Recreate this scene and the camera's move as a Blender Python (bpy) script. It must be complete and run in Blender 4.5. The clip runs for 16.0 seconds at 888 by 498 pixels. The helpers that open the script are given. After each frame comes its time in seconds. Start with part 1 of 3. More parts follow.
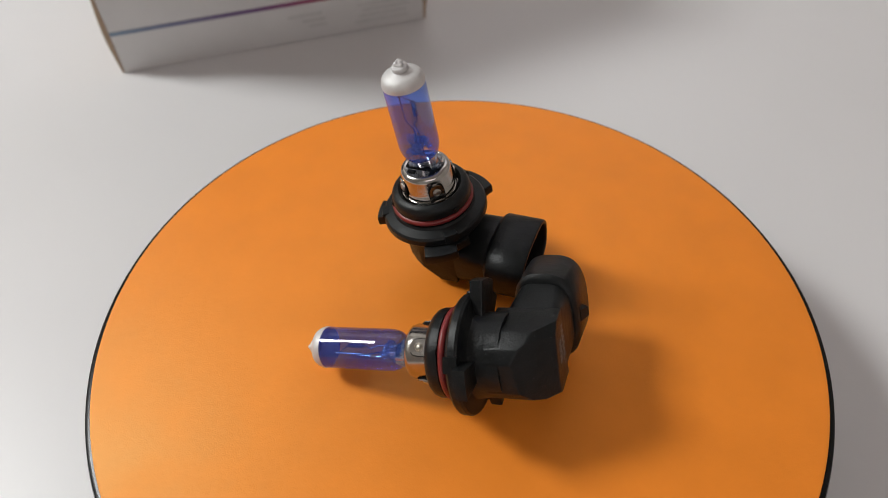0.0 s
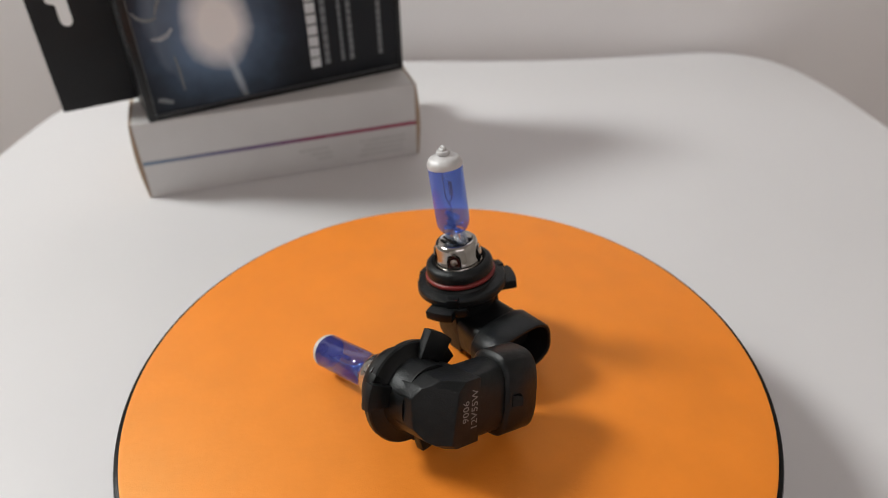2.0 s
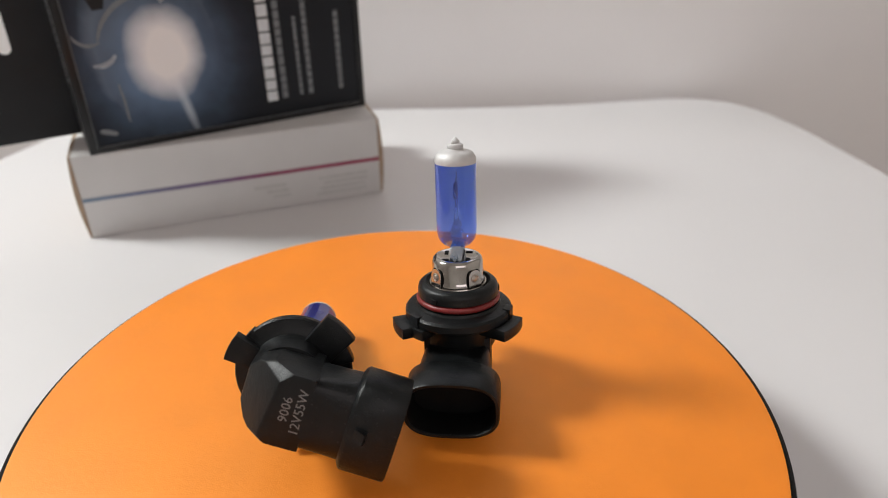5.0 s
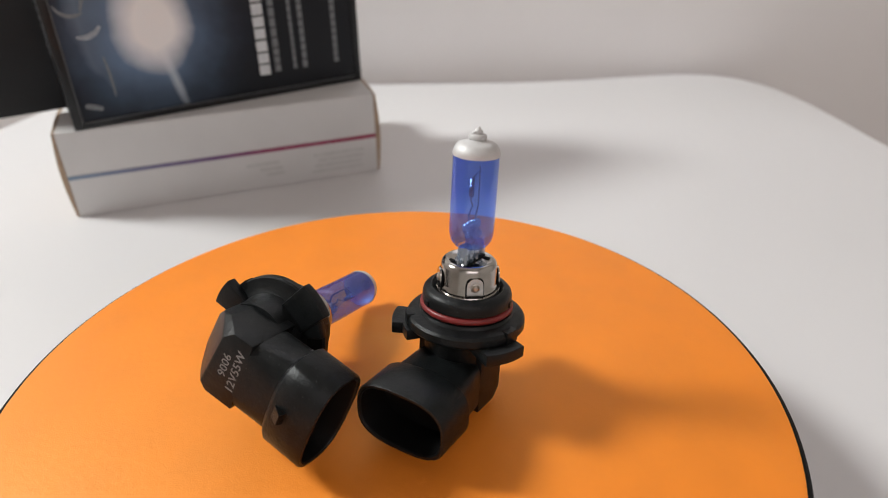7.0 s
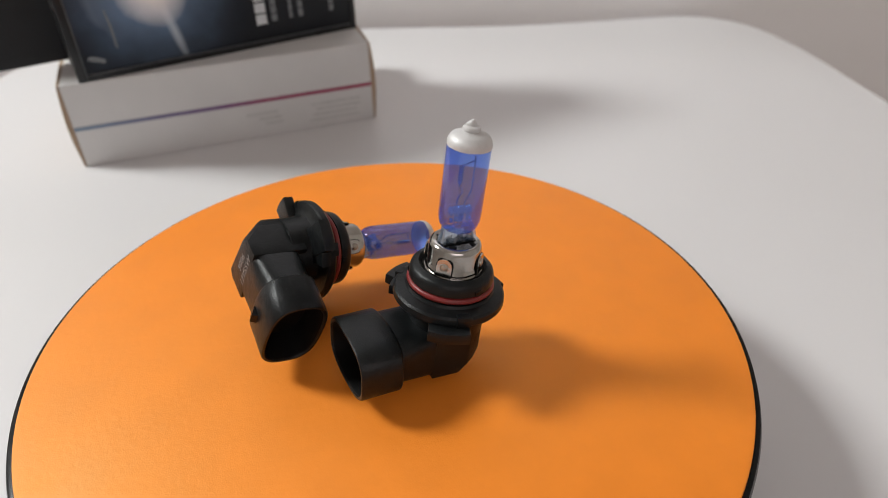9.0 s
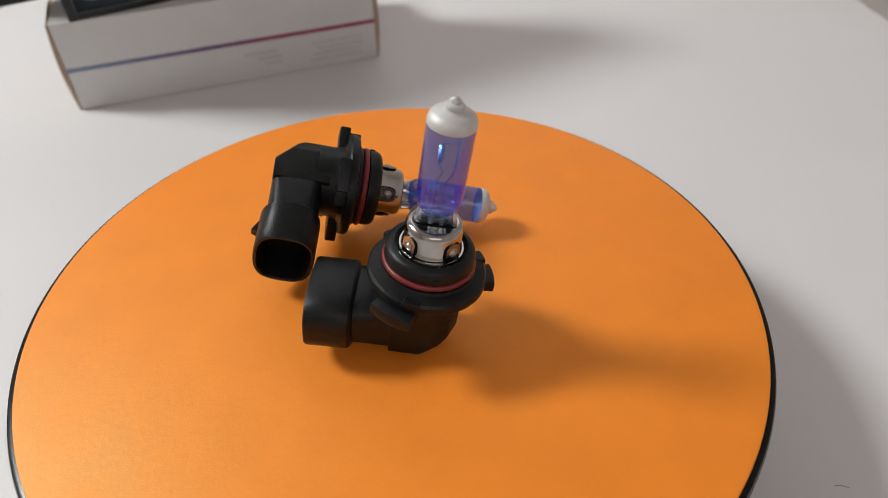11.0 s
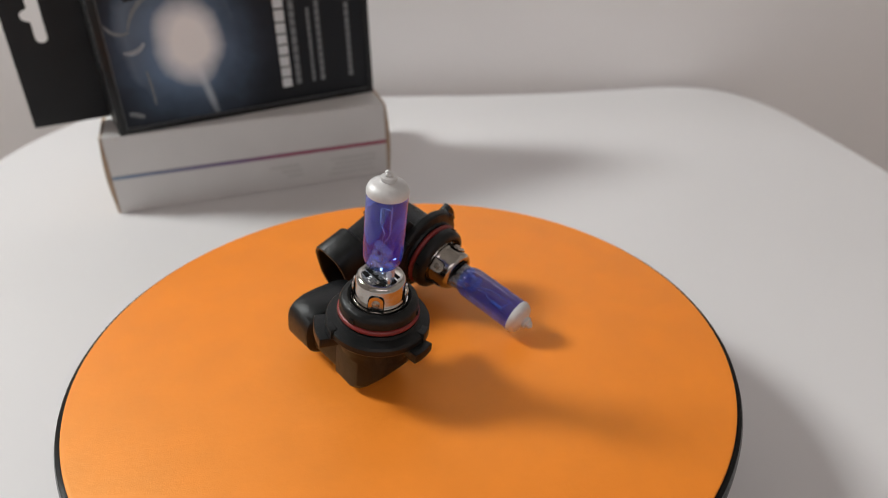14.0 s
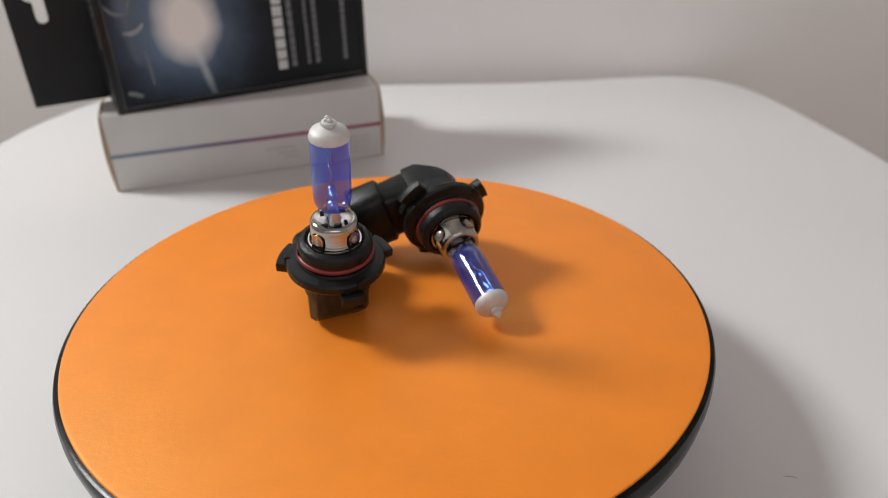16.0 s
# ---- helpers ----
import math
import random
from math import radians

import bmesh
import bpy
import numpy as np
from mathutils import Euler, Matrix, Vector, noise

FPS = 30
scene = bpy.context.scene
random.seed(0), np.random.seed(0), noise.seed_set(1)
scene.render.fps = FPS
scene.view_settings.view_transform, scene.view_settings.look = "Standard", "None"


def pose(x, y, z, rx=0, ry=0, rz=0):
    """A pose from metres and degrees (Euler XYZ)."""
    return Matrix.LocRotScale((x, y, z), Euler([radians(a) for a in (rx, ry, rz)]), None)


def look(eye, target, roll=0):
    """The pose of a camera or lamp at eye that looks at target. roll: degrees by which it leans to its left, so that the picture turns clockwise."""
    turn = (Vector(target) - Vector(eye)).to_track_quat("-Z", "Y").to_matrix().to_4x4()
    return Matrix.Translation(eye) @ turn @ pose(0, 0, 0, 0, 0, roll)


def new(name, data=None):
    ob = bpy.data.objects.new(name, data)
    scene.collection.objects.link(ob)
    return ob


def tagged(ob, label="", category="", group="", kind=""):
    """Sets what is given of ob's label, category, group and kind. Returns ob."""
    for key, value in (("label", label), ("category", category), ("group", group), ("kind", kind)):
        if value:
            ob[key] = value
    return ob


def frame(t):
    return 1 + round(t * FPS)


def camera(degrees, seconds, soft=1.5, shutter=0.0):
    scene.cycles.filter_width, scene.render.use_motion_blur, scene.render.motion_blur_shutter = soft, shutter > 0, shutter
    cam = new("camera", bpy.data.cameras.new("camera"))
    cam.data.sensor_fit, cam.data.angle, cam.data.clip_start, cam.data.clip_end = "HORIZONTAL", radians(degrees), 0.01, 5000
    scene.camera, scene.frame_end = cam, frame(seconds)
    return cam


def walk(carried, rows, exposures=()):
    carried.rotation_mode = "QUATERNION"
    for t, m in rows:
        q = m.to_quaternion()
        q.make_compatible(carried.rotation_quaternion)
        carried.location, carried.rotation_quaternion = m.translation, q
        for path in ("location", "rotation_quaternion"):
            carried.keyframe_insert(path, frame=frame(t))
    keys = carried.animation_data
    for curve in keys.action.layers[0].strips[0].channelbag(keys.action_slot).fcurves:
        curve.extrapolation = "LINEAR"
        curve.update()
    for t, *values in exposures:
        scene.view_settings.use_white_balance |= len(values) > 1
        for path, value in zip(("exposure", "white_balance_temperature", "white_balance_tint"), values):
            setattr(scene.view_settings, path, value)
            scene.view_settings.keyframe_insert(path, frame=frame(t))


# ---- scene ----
cam = camera(66.05, 16.0, soft=0.8)
cam.data.dof.use_dof = True
cam.data.dof.focus_distance = 0.175
cam.data.dof.aperture_fstop = 14.0

# the hand-held path: seconds, place in metres, turn in degrees
CAMERA_ROWS = [
    (0.0, pose(0.0035, -0.1160, 0.1586, 41.42, 1.02, 1.98)),
    (0.5, pose(0.0080, -0.1167, 0.1782, 41.94, 1.03, 1.16)),
    (1.0, pose(0.0099, -0.1227, 0.1765, 42.64, 1.13, 1.78)),
    (1.5, pose(0.0065, -0.1310, 0.1740, 43.13, 1.15, 1.15)),
    (2.0, pose(0.0053, -0.1567, 0.1618, 54.34, 0.94, 1.26)),
    (2.5, pose(0.0056, -0.1619, 0.1512, 60.01, 0.96, 0.72)),
    (3.0, pose(0.0079, -0.1578, 0.1387, 61.02, 0.67, 0.18)),
    (3.5, pose(0.0059, -0.1547, 0.1385, 61.17, 0.69, -0.14)),
    (4.0, pose(0.0129, -0.1510, 0.1327, 61.02, 0.74, -0.68)),
    (6.5, pose(0.0116, -0.1395, 0.1262, 59.97, 0.90, -0.67)),
    (7.0, pose(0.0141, -0.1358, 0.1243, 58.95, 0.72, -0.50)),
    (7.5, pose(0.0157, -0.1366, 0.1267, 57.82, 0.96, -0.65)),
    (8.0, pose(0.0185, -0.1371, 0.1302, 56.66, 1.05, -0.70)),
    (8.5, pose(0.0178, -0.1430, 0.1306, 55.03, 1.45, -0.20)),
    (9.0, pose(0.0148, -0.1477, 0.1375, 53.66, 0.85, -1.00)),
    (11.5, pose(0.0150, -0.1373, 0.1371, 47.81, 1.19, -0.53)),
    (12.0, pose(0.0203, -0.1395, 0.1437, 47.73, 0.86, -0.78)),
    (12.5, pose(0.0136, -0.1574, 0.1530, 47.10, 1.21, -0.51)),
    (13.0, pose(0.0088, -0.1716, 0.1421, 58.54, 0.52, -0.27)),
    (13.5, pose(0.0100, -0.1732, 0.1388, 60.09, 0.97, -0.11)),
    (14.0, pose(0.0143, -0.1758, 0.1342, 60.16, 0.86, -0.15)),
    (14.5, pose(0.0205, -0.1829, 0.1337, 59.98, 0.80, -0.17)),
    (15.0, pose(0.0179, -0.1885, 0.1284, 59.84, 0.81, -0.66)),
    (15.5, pose(0.0190, -0.1893, 0.1289, 59.67, 0.84, -0.33)),
    (16.0, pose(0.0188, -0.1898, 0.1250, 60.45, 0.82, -0.10)),
]
walk(cam, CAMERA_ROWS, exposures=[(0.0, -0.50), (1.0, -0.54), (2.0, -0.36), (2.5, -0.12), (7.0, -0.12), (9.0, -0.24), (11.5, -0.36), (14.0, -0.37), (16.0, -0.30)])

# ---------------------------------------------------------------- light
TABLE = -0.0429                      # height of the tabletop below the orange disc
world = bpy.data.worlds.new("world")
scene.world = world
world.use_nodes = True
wn = world.node_tree.nodes
sky = wn.new("ShaderNodeTexSky")
sky.sky_type = "NISHITA"
sky.sun_disc = False
sky.sun_elevation, sky.sun_rotation = radians(35), radians(300)
wn["Background"].inputs["Strength"].default_value = 0.08
world.node_tree.links.new(sky.outputs[0], wn["Background"].inputs[0])

SUNNY = Vector((-1.78, 0.44, 1.66))      # middle of the small west window
NORTH = Vector((0.10, 1.36, 1.35))      # middle of the long north fill lamp, added and unseen
BROAD = Vector((0.60, -2.05, 1.45))      # middle of the broad south fill lamp, added and unseen


def area_light(name, centre, target, width, height, watts, colour):
    data = bpy.data.lights.new(name, "AREA")
    data.shape, data.size, data.size_y = "RECTANGLE", width, height
    data.energy, data.color = watts, colour
    lamp = new(name, data)
    lamp.matrix_world = look(centre, target)
    return lamp


area_light("west_window_daylight", SUNNY, (0, 0, 0), 0.46, 0.56, 63.0, (0.975, 1.0, 0.985))
# two added fill lamps with no real window, to lift and warm the shade
area_light("south_fill_light", BROAD, (0.40, 0, BROAD.z - 0.7), 1.9, 0.95, 13.0, (1.0, 0.875, 0.845))
area_light("north_fill_light", NORTH, (0.1, 0, NORTH.z - 1.0), 1.5, 0.7, 5.0, (1.0, 0.94, 0.93))


# ---------------------------------------------------------------- materials
def material(name, colour, rough=0.5, metal=0.0, noise_scale=0.0, vary=0.0, bump=0.0, bump_scale=400.0, spec=0.5, coat=0.0):
    m = bpy.data.materials.new(name)
    m.use_nodes = True
    n, l = m.node_tree.nodes, m.node_tree.links
    b = n["Principled BSDF"]
    b.inputs["Base Color"].default_value = (*colour, 1)
    b.inputs["Roughness"].default_value = rough
    b.inputs["Metallic"].default_value = metal
    b.inputs["Specular IOR Level"].default_value = spec
    b.inputs["Coat Weight"].default_value = coat
    tex = n.new("ShaderNodeTexCoord")
    if vary:
        big = n.new("ShaderNodeTexNoise")
        big.inputs["Scale"].default_value = noise_scale
        big.inputs["Detail"].default_value = 6
        l.new(tex.outputs["Object"], big.inputs["Vector"])
        ramp = n.new("ShaderNodeMapRange")
        ramp.inputs["From Min"].default_value, ramp.inputs["From Max"].default_value = 0.3, 0.7
        ramp.inputs["To Min"].default_value, ramp.inputs["To Max"].default_value = 1 - vary, 1 + vary
        l.new(big.outputs["Fac"], ramp.inputs["Value"])
        mul = n.new("ShaderNodeMix")
        mul.data_type, mul.blend_type = "RGBA", "MULTIPLY"
        mul.inputs["Factor"].default_value = 1
        mul.inputs["A"].default_value = (*colour, 1)
        l.new(ramp.outputs[0], mul.inputs["B"])
        l.new(mul.outputs["Result"], b.inputs["Base Color"])
        rr = n.new("ShaderNodeMapRange")
        rr.inputs["To Min"].default_value, rr.inputs["To Max"].default_value = max(rough - 0.08, 0.02), min(rough + 0.08, 1)
        l.new(big.outputs["Fac"], rr.inputs["Value"])
        l.new(rr.outputs[0], b.inputs["Roughness"])
    if bump:
        fine = n.new("ShaderNodeTexNoise")
        fine.inputs["Scale"].default_value = bump_scale
        fine.inputs["Detail"].default_value = 4
        l.new(tex.outputs["Object"], fine.inputs["Vector"])
        coarse = n.new("ShaderNodeTexNoise")
        coarse.inputs["Scale"].default_value = bump_scale * 0.17
        coarse.inputs["Detail"].default_value = 3
        l.new(tex.outputs["Object"], coarse.inputs["Vector"])
        both = n.new("ShaderNodeMath")
        both.operation = "MULTIPLY_ADD"
        both.inputs[1].default_value = 1.6
        l.new(coarse.outputs["Fac"], both.inputs[0])
        l.new(fine.outputs["Fac"], both.inputs[2])
        bp = n.new("ShaderNodeBump")
        bp.inputs["Strength"].default_value = bump
        bp.inputs["Distance"].default_value = 0.0002
        l.new(both.outputs[0], bp.inputs["Height"])
        l.new(bp.outputs[0], b.inputs["Normal"])
    return m


WHITE_TABLE = material("white_laminate", (0.68, 0.667, 0.671), 0.42, 0, 6.0, 0.02, 0.05, 900)
WALL_WHITE = material("white_wall_paint", (0.87, 0.85, 0.85), 0.7, 0, 5.0, 0.025, 0.12, 500)
# added room: walls and floor tinted warm to redden the bounced light
ROOM_WALL = material("room_plaster", (0.62, 0.585, 0.555), 0.8, 0, 2.0, 0.03, 0.1, 60)
ROOM_FLOOR = material("room_floor", (0.31, 0.25, 0.20), 0.5, 0, 3.0, 0.1, 0.1, 60)
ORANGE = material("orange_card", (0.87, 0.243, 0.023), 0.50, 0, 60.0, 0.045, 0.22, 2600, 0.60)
ORANGE.node_tree.nodes["Principled BSDF"].inputs["Specular Tint"].default_value = (0.80, 1.0, 0.45, 1)    # yellowing of the lit side, put into the card's gloss tint
RIM_BLACK = material("black_gloss_rim", (0.003, 0.003, 0.0033), 0.24, 0, 120.0, 0.1, 0, 0, 0.18)
BASE_BLACK = material("black_matte_base", (0.012, 0.012, 0.012), 0.5, 0, 80.0, 0.1, 0.1, 900)
PLASTIC = material("black_moulded_plastic", (0.0058, 0.0068, 0.0072), 0.38, 0, 260.0, 0.35, 0.42, 2600, 0.26)
PLASTIC_SMOOTH = material("black_smooth_plastic", (0.0056, 0.0066, 0.0070), 0.38, 0, 300.0, 0.3, 0.36, 2200, 0.26)
# near-black puts the shade of sockets, slots and clip gaps into colour
HOLLOW_SHADE = material("hollow_shade_black", (0.003, 0.003, 0.003), 0.7, 0, 200.0, 0.1, 0.1, 1500, 0.15)
STEEL = material("nickel_steel", (0.44, 0.42, 0.395), 0.17, 1.0, 350.0, 0.12, 0.10, 900)
STEEL_DULL = material("stamped_steel", (0.45, 0.42, 0.38), 0.30, 1.0, 500.0, 0.12, 0.1, 1800)
SILVER_PAINT = material("silver_paint", (0.60, 0.59, 0.585), 0.55, 0.35, 500.0, 0.06, 0.3, 1500)


def dust(m, amount):
    """Sparse pale dust specks over a dark surface."""
    n, l = m.node_tree.nodes, m.node_tree.links
    b = n["Principled BSDF"]
    tex, spots, cut, mix = n.new("ShaderNodeTexCoord"), n.new("ShaderNodeTexNoise"), n.new("ShaderNodeMapRange"), n.new("ShaderNodeMix")
    spots.inputs["Scale"].default_value = 1900
    spots.inputs["Detail"].default_value = 1
    cut.inputs["From Min"].default_value, cut.inputs["From Max"].default_value = 0.70, 0.76
    cut.inputs["To Max"].default_value = amount
    mix.data_type = "RGBA"
    old = b.inputs["Base Color"].links[0].from_socket
    l.new(tex.outputs["Object"], spots.inputs["Vector"])
    l.new(spots.outputs["Fac"], cut.inputs["Value"])
    l.new(cut.outputs[0], mix.inputs["Factor"])
    l.new(old, mix.inputs["A"])
    mix.inputs["B"].default_value = (0.25, 0.25, 0.25, 1)
    l.new(mix.outputs["Result"], b.inputs["Base Color"])


dust(PLASTIC, 0.09)
dust(PLASTIC_SMOOTH, 0.10)
RUBBER_RED = material("red_rubber", (0.19, 0.017, 0.017), 0.42, 0, 300.0, 0.1, 0.1, 1500)
WIRE = material("tungsten_wire", (0.50, 0.50, 0.54), 0.25, 1.0)
CARTON = material("white_carton", (0.61, 0.597, 0.588), 0.55, 0, 40.0, 0.03, 0.12, 1200)
CARTON_EDGE = material("raw_board_edge", (0.36, 0.26, 0.18), 0.75, 0, 200.0, 0.12, 0.2, 1500)
GREY_INK = material("pale_grey_ink", (0.53, 0.52, 0.51), 0.6, 0, 300.0, 0.06)
WHITE_INK = material("white_print", (0.62, 0.64, 0.66), 0.45, 0, 300.0, 0.08)
DIM_INK = material("dim_grey_print", (0.17, 0.18, 0.19), 0.45, 0, 300.0, 0.15)
BLACK_CARD = material("black_card", (0.011, 0.012, 0.0135), 0.45, 0, 50.0, 0.15, 0.08, 900, 0.30)
BLACK_FRAME = material("black_frame_plastic", (0.010, 0.011, 0.012), 0.30, 0, 80.0, 0.15, 0.05, 900, 0.4)
FRAME_LIP = material("grey_edge", (0.075, 0.08, 0.085), 0.4, 0, 200.0, 0.25)
MARKING = material("pale_laser_marking", (0.20, 0.20, 0.20), 0.6, 0, 900.0, 0.3)
DARK_SLOT = material("brown_fibre", (0.24, 0.21, 0.18), 0.6)
SOFT_INK = material("soft_grey_print", (0.30, 0.32, 0.35), 0.5, 0, 250.0, 0.3)


def glass_blue():
    """Thin coated glass: lets blue light and some red through, scatters blue, with a glossy skin."""
    m = bpy.data.materials.new("blue_coated_glass")
    m.use_nodes = True
    n, l = m.node_tree.nodes, m.node_tree.links
    n.clear()
    out = n.new("ShaderNodeOutputMaterial")
    clear = n.new("ShaderNodeBsdfTransparent")
    clear.inputs[0].default_value = (0.42, 0.60, 0.95, 1)
    skin = n.new("ShaderNodeBsdfGlossy")
    skin.inputs["Color"].default_value = (0.95, 0.93, 1.0, 1)
    skin.inputs["Roughness"].default_value = 0.03
    body, back = n.new("ShaderNodeBsdfTranslucent"), n.new("ShaderNodeBsdfDiffuse")
    body.inputs[0].default_value = (0.03, 0.005, 1.0, 1)
    back.inputs[0].default_value = (0.03, 0.005, 1.0, 1)
    haze = n.new("ShaderNodeMixShader")
    haze.inputs[0].default_value = 0.5
    l.new(body.outputs[0], haze.inputs[1])
    l.new(back.outputs[0], haze.inputs[2])
    edge = n.new("ShaderNodeLayerWeight")
    edge.inputs["Blend"].default_value = 0.5
    steep = n.new("ShaderNodeMath")
    steep.operation = "POWER"
    steep.inputs[1].default_value = 4.0
    l.new(edge.outputs["Facing"], steep.inputs[0])
    fres = n.new("ShaderNodeMath")
    fres.operation = "MULTIPLY_ADD"
    fres.inputs[1].default_value, fres.inputs[2].default_value = 0.65, 0.065
    l.new(steep.outputs[0], fres.inputs[0])
    mix0, mix1 = n.new("ShaderNodeMixShader"), n.new("ShaderNodeMixShader")
    mix0.inputs[0].default_value = 0.15
    l.new(clear.outputs[0], mix0.inputs[1])
    l.new(haze.outputs[0], mix0.inputs[2])
    l.new(fres.outputs[0], mix1.inputs[0])
    l.new(mix0.outputs[0], mix1.inputs[1])
    l.new(skin.outputs[0], mix1.inputs[2])
    l.new(mix1.outputs[0], out.inputs[0])
    return m


def glass_clear():
    m = bpy.data.materials.new("clear_quartz_glass")
    m.use_nodes = True
    n, l = m.node_tree.nodes, m.node_tree.links
    n.clear()
    out = n.new("ShaderNodeOutputMaterial")
    g = n.new("ShaderNodeBsdfTransparent")
    g.inputs["Color"].default_value = (0.80, 0.86, 0.92, 1)
    skin = n.new("ShaderNodeBsdfGlossy")
    skin.inputs["Roughness"].default_value = 0.08
    mix = n.new("ShaderNodeMixShader")
    mix.inputs[0].default_value = 0.34
    frost = n.new("ShaderNodeBsdfTranslucent")
    frost.inputs["Color"].default_value = (0.90, 0.95, 1.0, 1)
    body = n.new("ShaderNodeMixShader")
    body.inputs[0].default_value = 0.22
    l.new(g.outputs[0], body.inputs[1])
    l.new(frost.outputs[0], body.inputs[2])
    l.new(body.outputs[0], mix.inputs[1])
    l.new(skin.outputs[0], mix.inputs[2])
    l.new(mix.outputs[0], out.inputs[0])
    return m


BLUE_GLASS, CLEAR_GLASS = glass_blue(), glass_clear()


def stripe_material():
    """A printed line that runs from blue through purple to red along its length."""
    m = material("printed_stripe", (0.3, 0.1, 0.2), 0.5)
    n, l = m.node_tree.nodes, m.node_tree.links
    tex, sep, ramp = n.new("ShaderNodeTexCoord"), n.new("ShaderNodeSeparateXYZ"), n.new("ShaderNodeValToRGB")
    e = ramp.color_ramp.elements
    e[0].position, e[0].color = 0.0, (0.19, 0.26, 0.35, 1)
    e[1].position, e[1].color = 1.0, (0.32, 0.04, 0.09, 1)
    mid = e.new(0.45)
    mid.color = (0.16, 0.08, 0.20, 1)
    mid2 = e.new(0.62)
    mid2.color = (0.27, 0.045, 0.11, 1)
    l.new(tex.outputs["Generated"], sep.inputs[0])
    l.new(sep.outputs["X"], ramp.inputs[0])
    l.new(ramp.outputs[0], n["Principled BSDF"].inputs["Base Color"])
    return m


def artwork_material():
    """Night picture printed on the pack: dark ground, a pale round beam with a blue halo, faint grey shapes."""
    m = material("printed_night_picture", (0.01, 0.012, 0.016), 0.35, 0, 0, 0, 0, 0, 0.3, 0.0)
    n, l = m.node_tree.nodes, m.node_tree.links
    b = n["Principled BSDF"]
    tex = n.new("ShaderNodeTexCoord")
    sep = n.new("ShaderNodeSeparateXYZ")
    warp = n.new("ShaderNodeTexNoise")
    warp.inputs["Scale"].default_value = 55
    warp.inputs["Detail"].default_value = 5
    l.new(tex.outputs["Object"], sep.inputs[0])
    l.new(tex.outputs["Object"], warp.inputs["Vector"])

    def maths(op, a, c, clamp=False):
        k = n.new("ShaderNodeMath")
        k.operation, k.use_clamp = op, clamp
        for slot, v in ((0, a), (1, c)):
            if isinstance(v, (int, float)):
                k.inputs[slot].default_value = v
            else:
                l.new(v, k.inputs[slot])
        return k.outputs[0]

    def spot(cx, cz, rx, rz, power, lean=0.0):
        along = maths("ADD", sep.outputs["X"], maths("MULTIPLY", maths("SUBTRACT", sep.outputs["Z"], cz), lean))
        dx = maths("DIVIDE", maths("SUBTRACT", along, cx), rx)
        dz = maths("DIVIDE", maths("SUBTRACT", sep.outputs["Z"], cz), rz)
        r = maths("SQRT", maths("ADD", maths("MULTIPLY", dx, dx), maths("MULTIPLY", dz, dz)), 0)
        r = maths("ADD", r, maths("MULTIPLY", maths("SUBTRACT", warp.outputs["Fac"], 0.5), 0.30))
        return maths("POWER", maths("SUBTRACT", 1.0, r, True), power)

    halo = spot(0.0435, 0.0425, 0.058, 0.060, 2.1)
    core = maths("MULTIPLY", spot(0.0460, 0.0455, 0.0205, 0.0250, 0.9), 1.75, True)
    tail = maths("MULTIPLY", spot(0.0515, 0.0175, 0.0030, 0.0180, 0.8, 0.22), 0.7)
    rim = maths("MULTIPLY", maths("SUBTRACT", spot(0.040, 0.052, 0.032, 0.040, 0.7), spot(0.043, 0.047, 0.029, 0.038, 0.7), True), 0.8)

    def layer(base, colour, fac):
        k = n.new("ShaderNodeMix")
        k.data_type = "RGBA"
        l.new(fac, k.inputs["Factor"])
        if base is None:
            k.inputs["A"].default_value = (0.005, 0.0065, 0.010, 1)
        else:
            l.new(base, k.inputs["A"])
        k.inputs["B"].default_value = (*colour, 1)
        return k.outputs["Result"]

    c = layer(None, (0.24, 0.36, 0.55), halo)
    c = layer(c, (0.30, 0.36, 0.44), rim)
    c = layer(c, (0.55, 0.60, 0.66), tail)
    c = layer(c, (0.84, 0.80, 0.785), core)
    l.new(c, b.inputs["Base Color"])
    return m


STRIPE, ARTWORK = stripe_material(), artwork_material()


# ---------------------------------------------------------------- mesh helpers
def mesh_of(bm, name, mat, smooth=True, angle=35):
    bmesh.ops.recalc_face_normals(bm, faces=bm.faces[:])
    me = bpy.data.meshes.new(name)
    bm.to_mesh(me)
    bm.free()
    me.materials.append(mat)
    if smooth:
        me.shade_smooth()
        me.set_sharp_from_angle(angle=radians(angle))
    return me


def part(name, bm, mat, parent, label="", smooth=True, angle=35):
    ob = new(name, mesh_of(bm, name, mat, smooth, angle))
    ob.parent = parent
    if label:
        ob["label"] = label
    return ob


def thing(name, label, category, group="", kind=""):
    return tagged(new(name), label, category, group, kind)


def box_bm(x0, x1, y0, y1, z0, z1, bevel=0.0, seg=2):
    bm = bmesh.new()
    bmesh.ops.create_cube(bm, size=1)
    for v in bm.verts:
        v.co = ((x0 + x1) / 2 + v.co.x * (x1 - x0), (y0 + y1) / 2 + v.co.y * (y1 - y0), (z0 + z1) / 2 + v.co.z * (z1 - z0))
    if bevel:
        bmesh.ops.bevel(bm, geom=bm.edges[:], offset=bevel, segments=seg, profile=0.6, affect="EDGES")
    return bm


